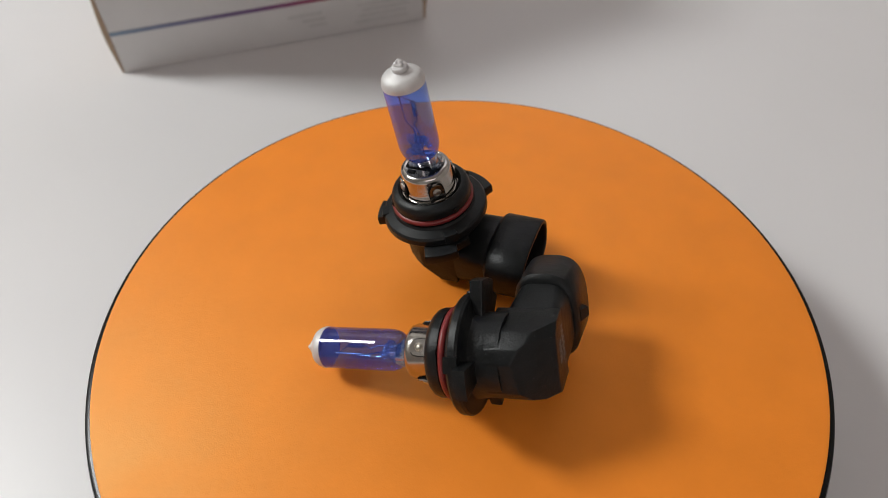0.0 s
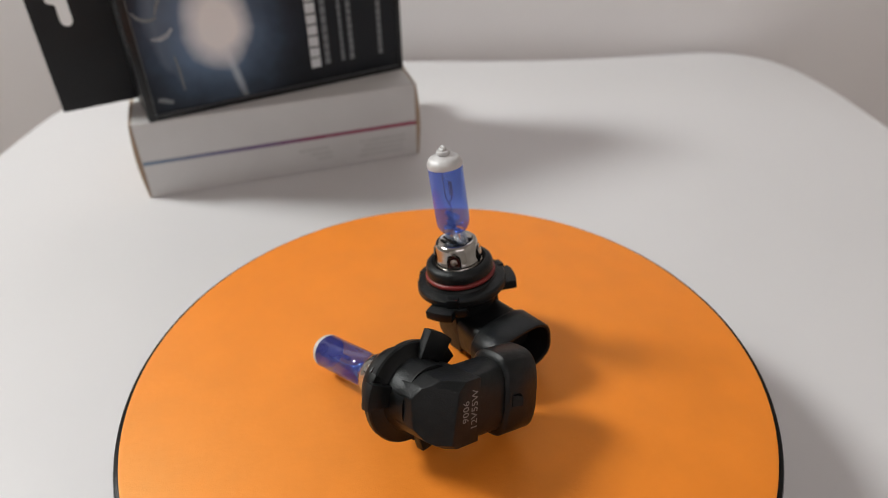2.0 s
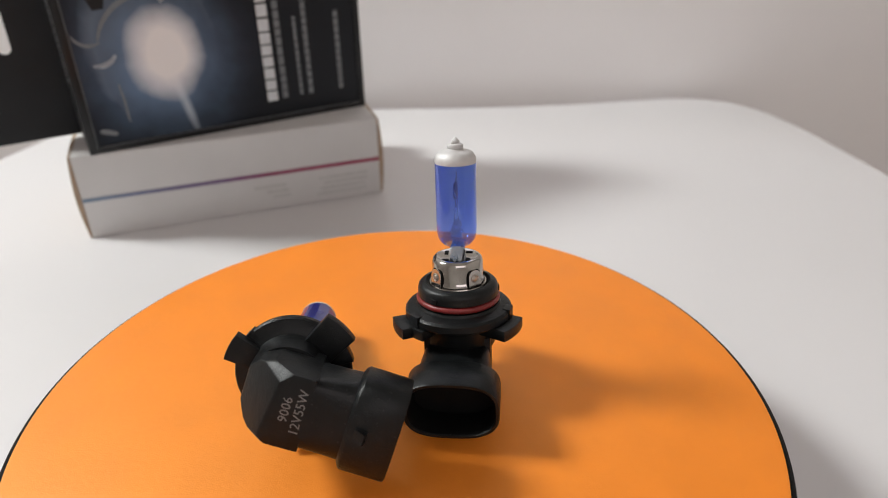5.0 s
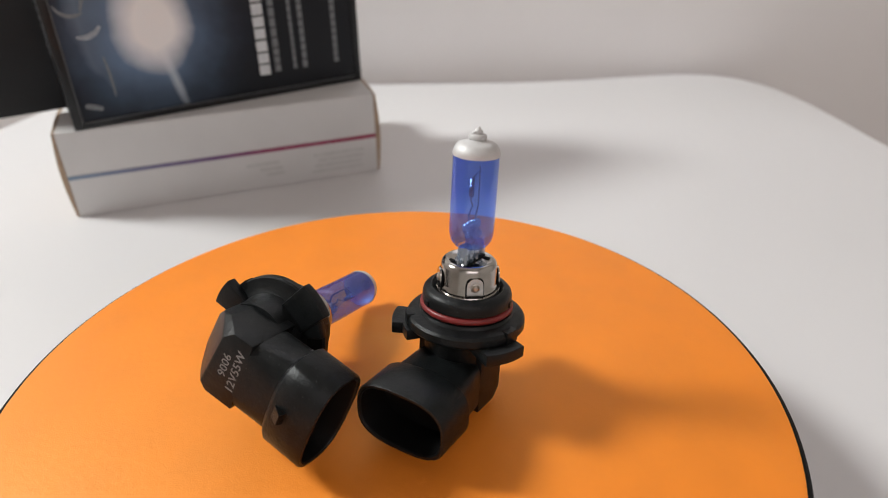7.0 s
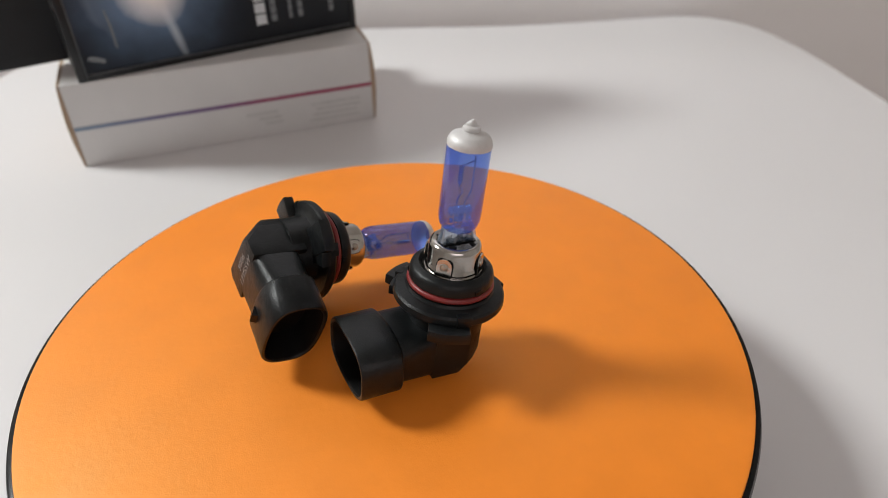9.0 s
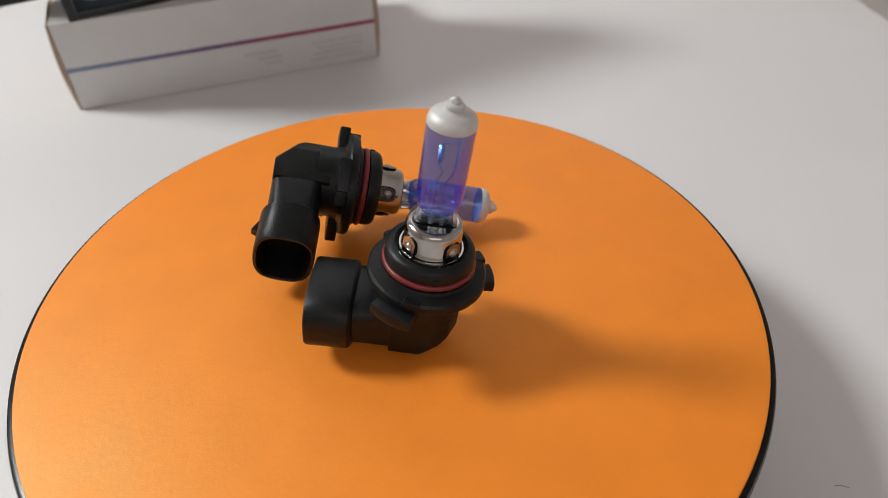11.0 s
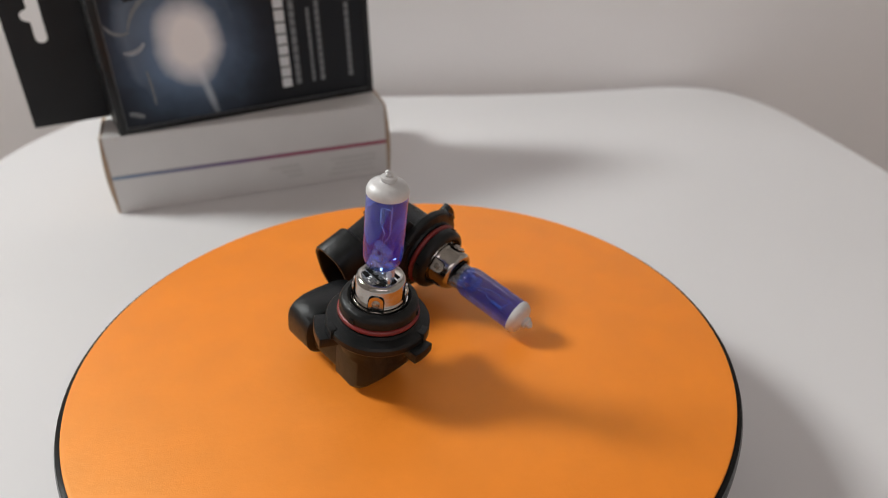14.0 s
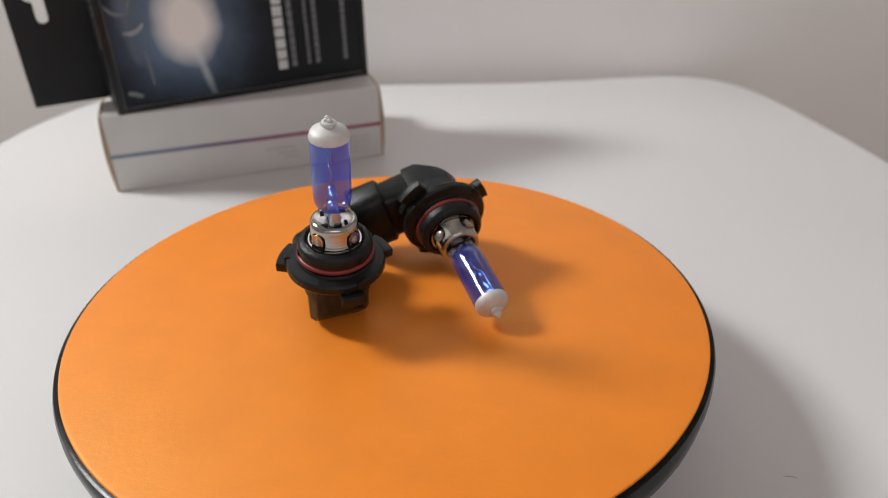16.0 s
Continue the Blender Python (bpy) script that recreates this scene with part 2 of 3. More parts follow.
def turned(profile, seg=64, closed=False):
    """A body of revolution about z from (radius, height) pairs."""
    bm = bmesh.new()
    rings = []
    for r, z in profile:
        if r < 1e-7:
            rings.append([bm.verts.new((0, 0, z))])
        else:
            rings.append([bm.verts.new((r * math.cos(2 * math.pi * k / seg), r * math.sin(2 * math.pi * k / seg), z)) for k in range(seg)])
    pairs = list(zip(rings, rings[1:])) + ([(rings[-1], rings[0])] if closed else [])
    for a, b in pairs:
        for k in range(seg):
            j = (k + 1) % seg
            if len(a) == 1 and len(b) > 1:
                bm.faces.new((a[0], b[k], b[j]))
            elif len(b) == 1 and len(a) > 1:
                bm.faces.new((a[k], a[j], b[0]))
            elif len(a) > 1:
                bm.faces.new((a[k], a[j], b[j], b[k]))
    return bm


def loft(loops, cap_start=True, cap_end=True, bm=None):
    bm = bm or bmesh.new()
    rings = [[bm.verts.new(p) for p in lp] for lp in loops]
    n = len(rings[0])
    for a, b in zip(rings, rings[1:]):
        for k in range(n):
            bm.faces.new((a[k], a[(k + 1) % n], b[(k + 1) % n], b[k]))
    if cap_start:
        bm.faces.new(rings[0][::-1])
    if cap_end:
        bm.faces.new(rings[-1])
    return bm


def tube(points, r, seg=8, bm=None):
    """A round wire along the points."""
    bm = bm or bmesh.new()
    pts = [Vector(p) for p in points]
    loops = []
    ref = Vector((0.13, 0.94, 0.31))
    for k, p in enumerate(pts):
        d = (pts[min(k + 1, len(pts) - 1)] - pts[max(k - 1, 0)]).normalized()
        a = d.cross(ref).normalized()
        b = d.cross(a)
        loops.append([p + r * (math.cos(t) * a + math.sin(t) * b) for t in (2 * math.pi * q / seg for q in range(seg))])
    return loft(loops, bm=bm)


def extrude_outline(outline, z0, z1, bevel=0.0):
    bm = loft([[(x, y, z0) for x, y in outline], [(x, y, z1) for x, y in outline]])
    if bevel:
        bmesh.ops.recalc_face_normals(bm, faces=bm.faces[:])
        caps = {e for f in bm.faces if len(f.verts) > 4 for e in f.edges}
        bmesh.ops.bevel(bm, geom=list(caps), offset=bevel, segments=2, profile=0.6, affect="EDGES")
    return bm


# ---------------------------------------------------------------- room and table
def joined(boxes):
    bm = bmesh.new()
    for b in boxes:
        me = bpy.data.meshes.new("piece")
        b.to_mesh(me)
        b.free()
        bm.from_mesh(me)
        bpy.data.meshes.remove(me)
    return bm


def room():
    """A plain unseen room added round the table for bounce, open at three lamps."""
    def wall(name, label, b, mat=ROOM_WALL):
        tagged(new(name, mesh_of(b, name, mat, False)), label, "wall", "", "structure")
    lo, hi, w, e, so, no = -0.78, 2.6, -1.95, 2.0, -2.2, 1.5
    tagged(new("floor", mesh_of(box_bm(w - 0.1, e + 0.1, so - 0.1, no + 0.1, lo - 0.1, lo), "floor", ROOM_FLOOR, False)), "brown room floor under the white table", "floor", "", "structure")
    tagged(new("ceiling", mesh_of(box_bm(w - 0.1, e + 0.1, so - 0.1, no + 0.1, hi, hi + 0.1), "ceiling", ROOM_WALL, False)), "plain pale room ceiling, unseen, added for bounced light", "ceiling", "", "structure")
    x0, x1, z0, z1 = NORTH.x - 0.8, NORTH.x + 0.8, NORTH.z - 0.4, NORTH.z + 0.4
    wall("wall_north", "unseen added plaster wall, open for the long north fill lamp", joined([
        box_bm(w, x0, no, no + 0.1, lo, hi), box_bm(x1, e, no, no + 0.1, lo, hi), box_bm(x0, x1, no, no + 0.1, lo, z0), box_bm(x0, x1, no, no + 0.1, z1, hi)]))
    wall("wall_east", "unseen pale plaster wall facing the west window, added for bounced light", box_bm(e, e + 0.1, so, no, lo, hi))
    y0, y1, z0, z1 = SUNNY.y - 0.33, SUNNY.y + 0.33, SUNNY.z - 0.38, SUNNY.z + 0.38
    wall("wall_west", "unseen added pale plaster wall with a small window opening", joined([
        box_bm(w - 0.1, w, so, y0, lo, hi), box_bm(w - 0.1, w, y1, no, lo, hi), box_bm(w - 0.1, w, y0, y1, lo, z0), box_bm(w - 0.1, w, y0, y1, z1, hi)]))
    x0, x1, z0, z1 = BROAD.x - 1.0, BROAD.x + 1.0, BROAD.z - 0.55, BROAD.z + 0.5
    wall("wall_south", "unseen added plaster wall, open for the broad south fill lamp", joined([
        box_bm(w, x0, so - 0.1, so, lo, hi), box_bm(x1, e, so - 0.1, so, lo, hi), box_bm(x0, x1, so - 0.1, so, lo, z0), box_bm(x0, x1, so - 0.1, so, z1, hi)]))


# outline of the back of the tabletop, from its left edge round to its right one
TABLE_EDGE = [(-0.303, -0.05), (-0.300, 0.10), (-0.295, 0.25), (-0.288, 0.31), (-0.264, 0.365), (-0.218, 0.391), (-0.12, 0.398),
              (-0.03, 0.398), (0.05, 0.397), (0.11, 0.400), (0.17, 0.408), (0.210, 0.413), (0.240, 0.406), (0.263, 0.384), (0.278, 0.342),
              (0.287, 0.285), (0.294, 0.22), (0.300, 0.10), (0.303, -0.05)]


def smooth_path(path, steps=6):
    pts = []
    for k in range(len(path) - 1):
        p0, p1, p2, p3 = (Vector(path[min(max(q, 0), len(path) - 1)]) for q in (k - 1, k, k + 1, k + 2))
        for q in range(steps):
            t = q / steps
            pts.append(0.5 * (2 * p1 + (p2 - p0) * t + (2 * p0 - 5 * p1 + 4 * p2 - p3) * t * t + (3 * p1 - p0 - 3 * p2 + p3) * t ** 3))
    return pts + [Vector(path[-1])]


def table():
    t = thing("table", "white table with rounded back corners and smooth top", "table", "", "structure")
    outline = [(p.x, p.y) for p in smooth_path(TABLE_EDGE)] + [(0.304, -0.62), (0.28, -0.65), (-0.28, -0.65), (-0.304, -0.62)]
    part("tabletop", extrude_outline(outline, TABLE - 0.022, TABLE, 0.0012), WHITE_TABLE, t)
    for x in (-0.24, 0.24):
        for y in (-0.58, 0.30):
            part("leg", box_bm(x - 0.02, x + 0.02, y - 0.02, y + 0.02, -0.78, TABLE - 0.021, 0.002), WHITE_TABLE, t)


def low_back_wall():
    """White wall just behind the table, built as a low panel on the floor."""
    tagged(new("low_back_wall", mesh_of(box_bm(-0.62, 1.30, 0.424, 0.445, -0.78, 0.086, 0.004), "low_back_wall", WALL_WHITE)), "white painted wall behind the table, built as a low panel", "panel", "", "structure")


# ---------------------------------------------------------------- turntable
SPIN_AXIS = (-0.0009, -0.0001)


def turntable():
    base = thing("turntable", "round black plastic turntable drive on white table", "turntable")
    base.location = (0, 0, TABLE)
    h = -TABLE
    part("housing", turned([(0, 0), (0.084, 0), (0.0865, 0.002), (0.0865, 0.018), (0.084, 0.021), (0.03, 0.022), (0.03, h - 0.0128), (0, h - 0.0128)], 96), BASE_BLACK, base)
    plate = thing("platter", "round orange turntable platter with glossy black edge, turning", "platter")
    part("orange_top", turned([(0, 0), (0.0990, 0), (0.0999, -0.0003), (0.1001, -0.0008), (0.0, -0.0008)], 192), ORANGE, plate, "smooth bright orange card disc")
    part("rim", turned([(0, -0.0008), (0.1005, -0.0008), (0.1014, -0.0012), (0.1019, -0.0024), (0.1020, -0.0050), (0.1015, -0.0085), (0.1000, -0.0112), (0.097, -0.0124), (0, -0.0128)], 192), RIM_BLACK, plate, "glossy black bevelled rim")
    a = math.atan2(0.0555, -0.0837)
    clip = box_bm(-0.0045, 0.0045, -0.003, 0.0022, -0.0036, 0.0036, 0.0008)
    bmesh.ops.transform(clip, matrix=Matrix.Rotation(a - math.pi / 2, 4, "Z") @ Matrix.Translation((0, 0.0978, -0.0118)), verts=clip.verts[:])
    part("clip", clip, BASE_BLACK, plate)
    return plate


# ---------------------------------------------------------------- headlight bulbs
DROOP = 0.05
ARM_PIVOT = Vector((0, 0, 0.011))


def drooped(bm):
    m = Matrix.Translation(ARM_PIVOT) @ Matrix.Rotation(DROOP, 4, "Y") @ Matrix.Translation(-ARM_PIVOT)
    bmesh.ops.transform(bm, matrix=m, verts=bm.verts[:])
    return bm


def stadium(x, a, b, h, n=48, power=2.9):
    pts = []
    for k in range(n):
        t = 2 * math.pi * k / n
        c, s = math.cos(t), math.sin(t)
        pts.append((x, a * math.copysign(abs(c) ** (2 / power), c), h + b * math.copysign(abs(s) ** (2 / power), s)))
    return pts


def sector(r0, r1, az, half, z0, z1, taper=0.8, bevel=0.0004):
    """A lug that sticks out of a round body at the azimuth az (degrees)."""
    out = []
    for k in range(7):
        t = radians(az - half + 2 * half * k / 6)
        out.append((r0 * math.cos(t), r0 * math.sin(t)))
    for k in range(6, -1, -1):
        t = radians(az + taper * (-half + 2 * half * k / 6))
        out.append((r1 * math.cos(t), r1 * math.sin(t)))
    return extrude_outline(out, z0, z1, bevel)


def headlight_bulb(label):
    lamp = thing("headlight_bulb", label, "light bulb", "pair of headlight bulbs")
    # glass
    R = 0.0053
    glass = turned([(0.0030, 0.0440), (0.0040, 0.0446), (0.0048, 0.0457), (0.0052, 0.0472), (R, 0.0490), (R, 0.0560), (R, 0.0664)], 48)
    capsule = part("glass_capsule", glass, BLUE_GLASS, lamp, "blue coated glass capsule")
    part("tip_cap", turned([(R + 0.00004, 0.0661), (R + 0.0001, 0.0668), (0.00515, 0.0677), (0.0046, 0.0686), (0.0036, 0.0691), (0.0023, 0.0695), (0.0019, 0.0697),
                            (0.00205, 0.0700), (0.0021, 0.0704), (0.0019, 0.0708), (0.0014, 0.0710), (0.0010, 0.0710), (0.0010, 0.0713), (0.0007, 0.0716), (0, 0.0717)], 48), SILVER_PAINT, lamp, "dull silver painted tip")
    drip = bmesh.new()
    for x, y, z, r in ((0.0003, 0.0002, 0.0716, 0.0008), (-0.0006, -0.0003, 0.0713, 0.0007), (0.0007, -0.0004, 0.0712, 0.0006), (-0.0001, 0.0006, 0.0714, 0.0006), (0.0, 0.0002, 0.0721, 0.0005), (-0.0004, -0.0001, 0.0719, 0.0004)):
        bmesh.ops.create_icosphere(drip, subdivisions=2, radius=r, matrix=Matrix.Translation((x, y, z)))
    part("tip_seal", drip, SILVER_PAINT, lamp, "small lumpy seal on the tip")
    # filament and its wires
    wires = bmesh.new()
    tube([(-0.0006, 0.0005, 0.0445), (-0.0006, 0.0005, 0.0505), (-0.0008, 0.0005, 0.0518), (-0.0020, 0.0003, 0.0538), (-0.0023, 0.0001, 0.0550), (-0.0023, 0.0, 0.0626), (-0.0021, 0, 0.0631)], 0.00019, 8, wires)
    tube([(0.0010, -0.0004, 0.0445), (0.0010, -0.0004, 0.0518), (0.0004, -0.0003, 0.0532), (-0.0001, -0.0001, 0.0539), (0.0006, 0, 0.0548), (0.0012, 0, 0.0556), (0.0012, 0, 0.0566)], 0.00017, 8, wires)
    tube([(-0.0027, 0.0, 0.0616), (-0.0016, 0.0001, 0.0619), (-0.0004, 0, 0.0614), (0.0012, 0, 0.0610)], 0.00016, 8, wires)
    part("support_wire", wires, WIRE, capsule)
    coil = [(0.0012 + 0.00055 * math.cos(k * 0.9), 0.00055 * math.sin(k * 0.9), 0.0566 + 0.0043 * k / 130) for k in range(131)]
    part("filament", tube(coil, 0.00011, 5), WIRE, capsule)
    bead = bmesh.new()
    rnd = random.Random(11)
    # ribbed glass rod that holds the wires, with lumps under it
    for k in range(6):
        m = Matrix.Translation((-0.0025 + 0.0010 * k, rnd.uniform(-0.0002, 0.0002), 0.0491 + rnd.uniform(-0.0002, 0.0002))) @ Matrix.Diagonal((0.62, 1.15, 1.3, 1))
        bmesh.ops.create_icosphere(bead, subdivisions=2, radius=0.0010, matrix=m)
    for k in range(7):
        m = Matrix.Translation((rnd.uniform(-0.0027, 0.0027), rnd.uniform(-0.0012, 0.0012), rnd.uniform(0.0458, 0.0474))) @ Matrix.Rotation(rnd.uniform(0, 3), 4, "X") @ Matrix.Diagonal((1.0, 1.25, 1.45, 1))
        bmesh.ops.create_icosphere(bead, subdivisions=1, radius=rnd.uniform(0.0005, 0.0008), matrix=m)
    part("glass_bridge", bead, CLEAR_GLASS, capsule, "ribbed clear glass rod holding the wires", angle=25)
    pinch = box_bm(-0.0043, 0.0043, -0.0011, 0.0011, 0.0385, 0.0450, 0.0005, 2)
    for k in range(7):
        x = -0.0042 + 0.0014 * k
        tube([(x, 0.0010 * (-1) ** k, 0.0386), (x + rnd.uniform(-0.0003, 0.0003), 0.0010 * (-1) ** k, 0.0420), (x * 0.85, 0.0006 * (-1) ** k, 0.0447)], 0.00075, 7, pinch)
    for k in range(10):
        m = Matrix.Translation((rnd.uniform(-0.0044, 0.0044), rnd.uniform(-0.0016, 0.0016), rnd.uniform(0.0408, 0.0446))) @ Matrix.Rotation(rnd.uniform(0, 3), 4, "Z") @ Matrix.Diagonal((0.9, 1.2, 1.0, 1))
        bmesh.ops.create_icosphere(pinch, subdivisions=1, radius=rnd.uniform(0.0005, 0.0010), matrix=m)
    part("pinch_seal", pinch, CLEAR_GLASS, lamp, "flattened ribbed clear glass foot", angle=25)
    # steel holder
    collar = turned([(0, 0.0404), (0.0046, 0.0405), (0.0055, 0.0409), (0.0060, 0.0408), (0.0065, 0.0403), (0.0068, 0.0394), (0.0068, 0.0352), (0.0070, 0.0348), (0.0073, 0.0340), (0.0073, 0.0334), (0.0060, 0.0334)], 64)
    steel = part("steel_collar", collar, STEEL, lamp, "shiny nickel steel collar")
    part("collar_skirt", turned([(0.0071, 0.0330), (0.0077, 0.0330), (0.0079, 0.0333), (0.0077, 0.0337), (0.0071, 0.0337)], 64, closed=True), STEEL, steel, "thin bright steel skirt ring")
    # black plates on the collar top stand for the shade in its slots
    slots = [box_bm(-0.0050, 0.0050, -0.0018, 0.0018, 0.0403, 0.04072, 0.0001, 1)]
    for x, y, dx, dy in ((-0.0032, 0.0030, 0.0006, 0.0010), (0.0027, 0.0030, 0.0011, 0.0006), (-0.0026, -0.0031, 0.0011, 0.0005), (0.0032, -0.0029, 0.0006, 0.0009)):
        slots.append(box_bm(x - dx, x + dx, y - dy, y + dy, 0.0403, 0.04075, 0.0001, 1))
    # added clear beads stand for glints of the wire under the collar
    glints = bmesh.new()
    for k in range(9):
        t = radians(20 + 40 * k + rnd.uniform(-12, 12))
        m = Matrix.Translation((0.0074 * math.cos(t), 0.0074 * math.sin(t), 0.0327)) @ Matrix.Rotation(t, 4, "Z") @ Matrix.Diagonal((0.6, rnd.uniform(0.8, 1.8), 0.8, 1))
        bmesh.ops.create_icosphere(glints, subdivisions=1, radius=0.0006, matrix=m)
    part("glint_bead", glints, CLEAR_GLASS, steel, "small clear beads added under the collar for the wire's glints", smooth=False)
    part("slot_shade", joined(slots), HOLLOW_SHADE, steel, "slots round the glass foot, their shade laid on as black")
    for az in (43, 133, 223, 313):
        t = radians(az)
        # black strip behind the clip, the gap's shade drawn as a dark outline
        gap = loft([[(r - 0.0004, -w, z), (r, -w, z), (r, w, z), (r - 0.0004, w, z)] for w, z, r in ((0.0021, 0.0330, 0.00730), (0.0022, 0.0345, 0.00715), (0.0022, 0.0368, 0.00695), (0.0019, 0.0380, 0.00692), (0.0012, 0.0386, 0.0068))])
        bmesh.ops.transform(gap, matrix=Matrix.Rotation(t, 4, "Z"), verts=gap.verts[:])
        part("clip_gap_shade", gap, HOLLOW_SHADE, steel, smooth=False)
        strap = bmesh.new()
        loops = []
        for w, z, r in ((0.0017, 0.0326, 0.0076), (0.0020, 0.0338, 0.0075), (0.0020, 0.0364, 0.0073), (0.0018, 0.0376, 0.0073), (0.0012, 0.0383, 0.0073), (0.0004, 0.0386, 0.0073)):
            loops.append([(r - 0.0006, -w, z), (r, -w, z), (r, w, z), (r - 0.0006, w, z)])
        loft(loops, bm=strap)
        bmesh.ops.transform(strap, matrix=Matrix.Rotation(t, 4, "Z"), verts=strap.verts[:])
        part("spring_clip", strap, STEEL, steel, angle=50)
        riv = turned([(0, 0.0005), (0.0005, 0.0004), (0.00075, 0.0001), (0.0009, 0.0003), (0.0011, 0.0002), (0.0012, -0.0003)], 20)
        bmesh.ops.transform(riv, matrix=Matrix.Rotation(t, 4, "Z") @ Matrix.Translation((0.0073, 0, 0.0363)) @ Matrix.Rotation(math.pi / 2, 4, "Y"), verts=riv.verts[:])
        part("rivet", riv, STEEL_DULL, steel)
    # plastic base
    neck = turned([(0.0066, 0.0319), (0.0080, 0.0320), (0.0083, 0.0335), (0.0088, 0.0340), (0.0099, 0.0337), (0.0106, 0.0330), (0.0109, 0.0320), (0.0109, 0.0303), (0.0100, 0.0301), (0.0100, 0.0283),
                   (0.0112, 0.0281), (0.0116, 0.0274), (0.0140, 0.0268), (0.0145, 0.0262), (0.0146, 0.0246), (0.0142, 0.0240), (0.0120, 0.0237), (0.0106, 0.0230), (0.0101, 0.0205), (0.0100, 0.0160), (0, 0.0158)], 72)
    neck_part = part("flange", neck, PLASTIC, lamp, "round black plastic mounting flange")
    ring = bmesh.new()
    seg = 72
    loft([[((0.01055 + 0.00085 * math.cos(q)) * math.cos(t), (0.01055 + 0.00085 * math.cos(q)) * math.sin(t), 0.0292 + 0.00085 * math.sin(q)) for q in (2 * math.pi * j / 12 for j in range(12))]
          for t in (2 * math.pi * k / seg for k in range(seg + 1))], False, False, ring)
    part("o_ring", ring, RUBBER_RED, lamp, "red rubber sealing ring")
    for az, r1, half, narrow in ((64, 0.0177, 30, 0.58), (191, 0.0170, 17, 0.72), (-63, 0.0182, 26, 0.55)):
        part("flange_lug", sector(0.0095, r1, az, half, 0.0212, 0.0243, narrow), PLASTIC, neck_part)
        part("lug_ramp", sector(0.0128, 0.0149, az + 14, 8, 0.0238, 0.0272, 0.9, 0.0003), PLASTIC, neck_part)
    part("flange_ear", sector(0.0095, 0.0157, -50, 20, 0.0214, 0.0242, 0.9), PLASTIC, neck_part)
    for az in (100, 215, 330):
        part("key_notch", sector(0.0098, 0.01125, az, 5, 0.0303, 0.0318, 0.9, 0.0002), PLASTIC_SMOOTH, neck_part)
    # elbow with its chamfered end
    zb = 0.0042
    outline = [(0.0068, 0.0090), (0.0068, -0.0090), (-0.0034, -0.0090), (-0.0074, -0.0069), (-0.0094, -0.0040), (-0.0094, 0.0040), (-0.0074, 0.0069), (-0.0034, 0.0090)]
    elbow = extrude_outline(outline, zb, 0.0196)
    # flats cut off the closed end
    for at, normal in (((-0.0019, 0, zb), (-0.74, -0.10, -0.665)),
                       ((-0.0024, -0.0056, zb + 0.0005), (-0.56, -0.56, -0.61)), ((-0.0030, 0.0082, zb + 0.0010), (-0.50, 0.70, -0.51))):
        bmesh.ops.bisect_plane(elbow, geom=elbow.verts[:] + elbow.edges[:] + elbow.faces[:], dist=1e-7, plane_co=at, plane_no=normal, clear_outer=True)
        bmesh.ops.holes_fill(elbow, edges=[e for e in elbow.edges if e.is_boundary])
    bmesh.ops.recalc_face_normals(elbow, faces=elbow.faces[:])
    sharp = [e for e in elbow.edges if len(e.link_faces) == 2 and e.calc_face_angle(0) > 0.3]
    bmesh.ops.bevel(elbow, geom=sharp, offset=0.0004, segments=2, profile=0.6, affect="EDGES")
    body = part("elbow_body", elbow, PLASTIC, lamp, "chamfered black plastic elbow with pale marking", angle=28)
    arm = loft([stadium(0.0050, 0.0088, 0.0068, 0.0110, 56, 6.0), stadium(0.0068, 0.0089, 0.0069, 0.0110, 56, 5.5), stadium(0.0078, 0.0091, 0.0069, 0.0110, 56, 5.0), stadium(0.0125, 0.0096, 0.0070, 0.0109, 56, 3.8), stadium(0.0185, 0.0104, 0.0070, 0.0108, 56, 3.0)])
    part("connector_arm", arm, PLASTIC_SMOOTH, lamp, angle=40)
    h, a, b = 0.0114, 0.0121, 0.0081
    shroud = drooped(loft([stadium(0.0160, a - 0.0019, b - 0.0008, h), stadium(0.0166, a - 0.0006, b - 0.0003, h), stadium(0.0172, a, b, h), stadium(0.0273, a, b, h), stadium(0.0278, a - 0.0003, b - 0.0003, h),
                           stadium(0.0278, a - 0.0009, b - 0.0009, h), stadium(0.0273, a - 0.0012, b - 0.0012, h), stadium(0.0186, a - 0.0014, b - 0.0014, h)]))
    sock = part("connector_shroud", shroud, PLASTIC, lamp, "hollow oval black connector socket", angle=40)
    # darker sheet just inside the shroud, giving the socket's shade as colour
    shade_sheet = drooped(loft([stadium(0.0274, a - 0.00122, b - 0.00122, h), stadium(0.0270, a - 0.0014, b - 0.0014, h), stadium(0.0190, a - 0.0016, b - 0.0016, h)], False, True))
    part("socket_shade", shade_sheet, HOLLOW_SHADE, sock, "inside of the socket, its shade coloured deep black", angle=40)
    bump = drooped(loft([[(0.0180, -0.0016, h - b + 0.0005), (0.0180, 0.0016, h - b + 0.0005), (0.0180, 0.0016, h - b - 0.0002), (0.0180, -0.0016, h - b - 0.0002)],
                         [(0.0212, -0.0016, h - b + 0.0005), (0.0212, 0.0016, h - b + 0.0005), (0.0205, 0.0013, h - b - 0.0016), (0.0205, -0.0013, h - b - 0.0016)]]))
    part("latch_bump", bump, PLASTIC, sock, smooth=False)
    # marking on the flat end of the elbow
    for words, x in (("9006", 0.0018), ("12V55W", 0.0049)):
        cu = bpy.data.curves.new("marking", "FONT")
        cu.body, cu.size, cu.align_x, cu.align_y = words, 0.0031, "CENTER", "CENTER"
        cu.extrude, cu.resolution_u = 0.00003, 2
        tmp = bpy.data.objects.new("marking", cu)
        scene.collection.objects.link(tmp)
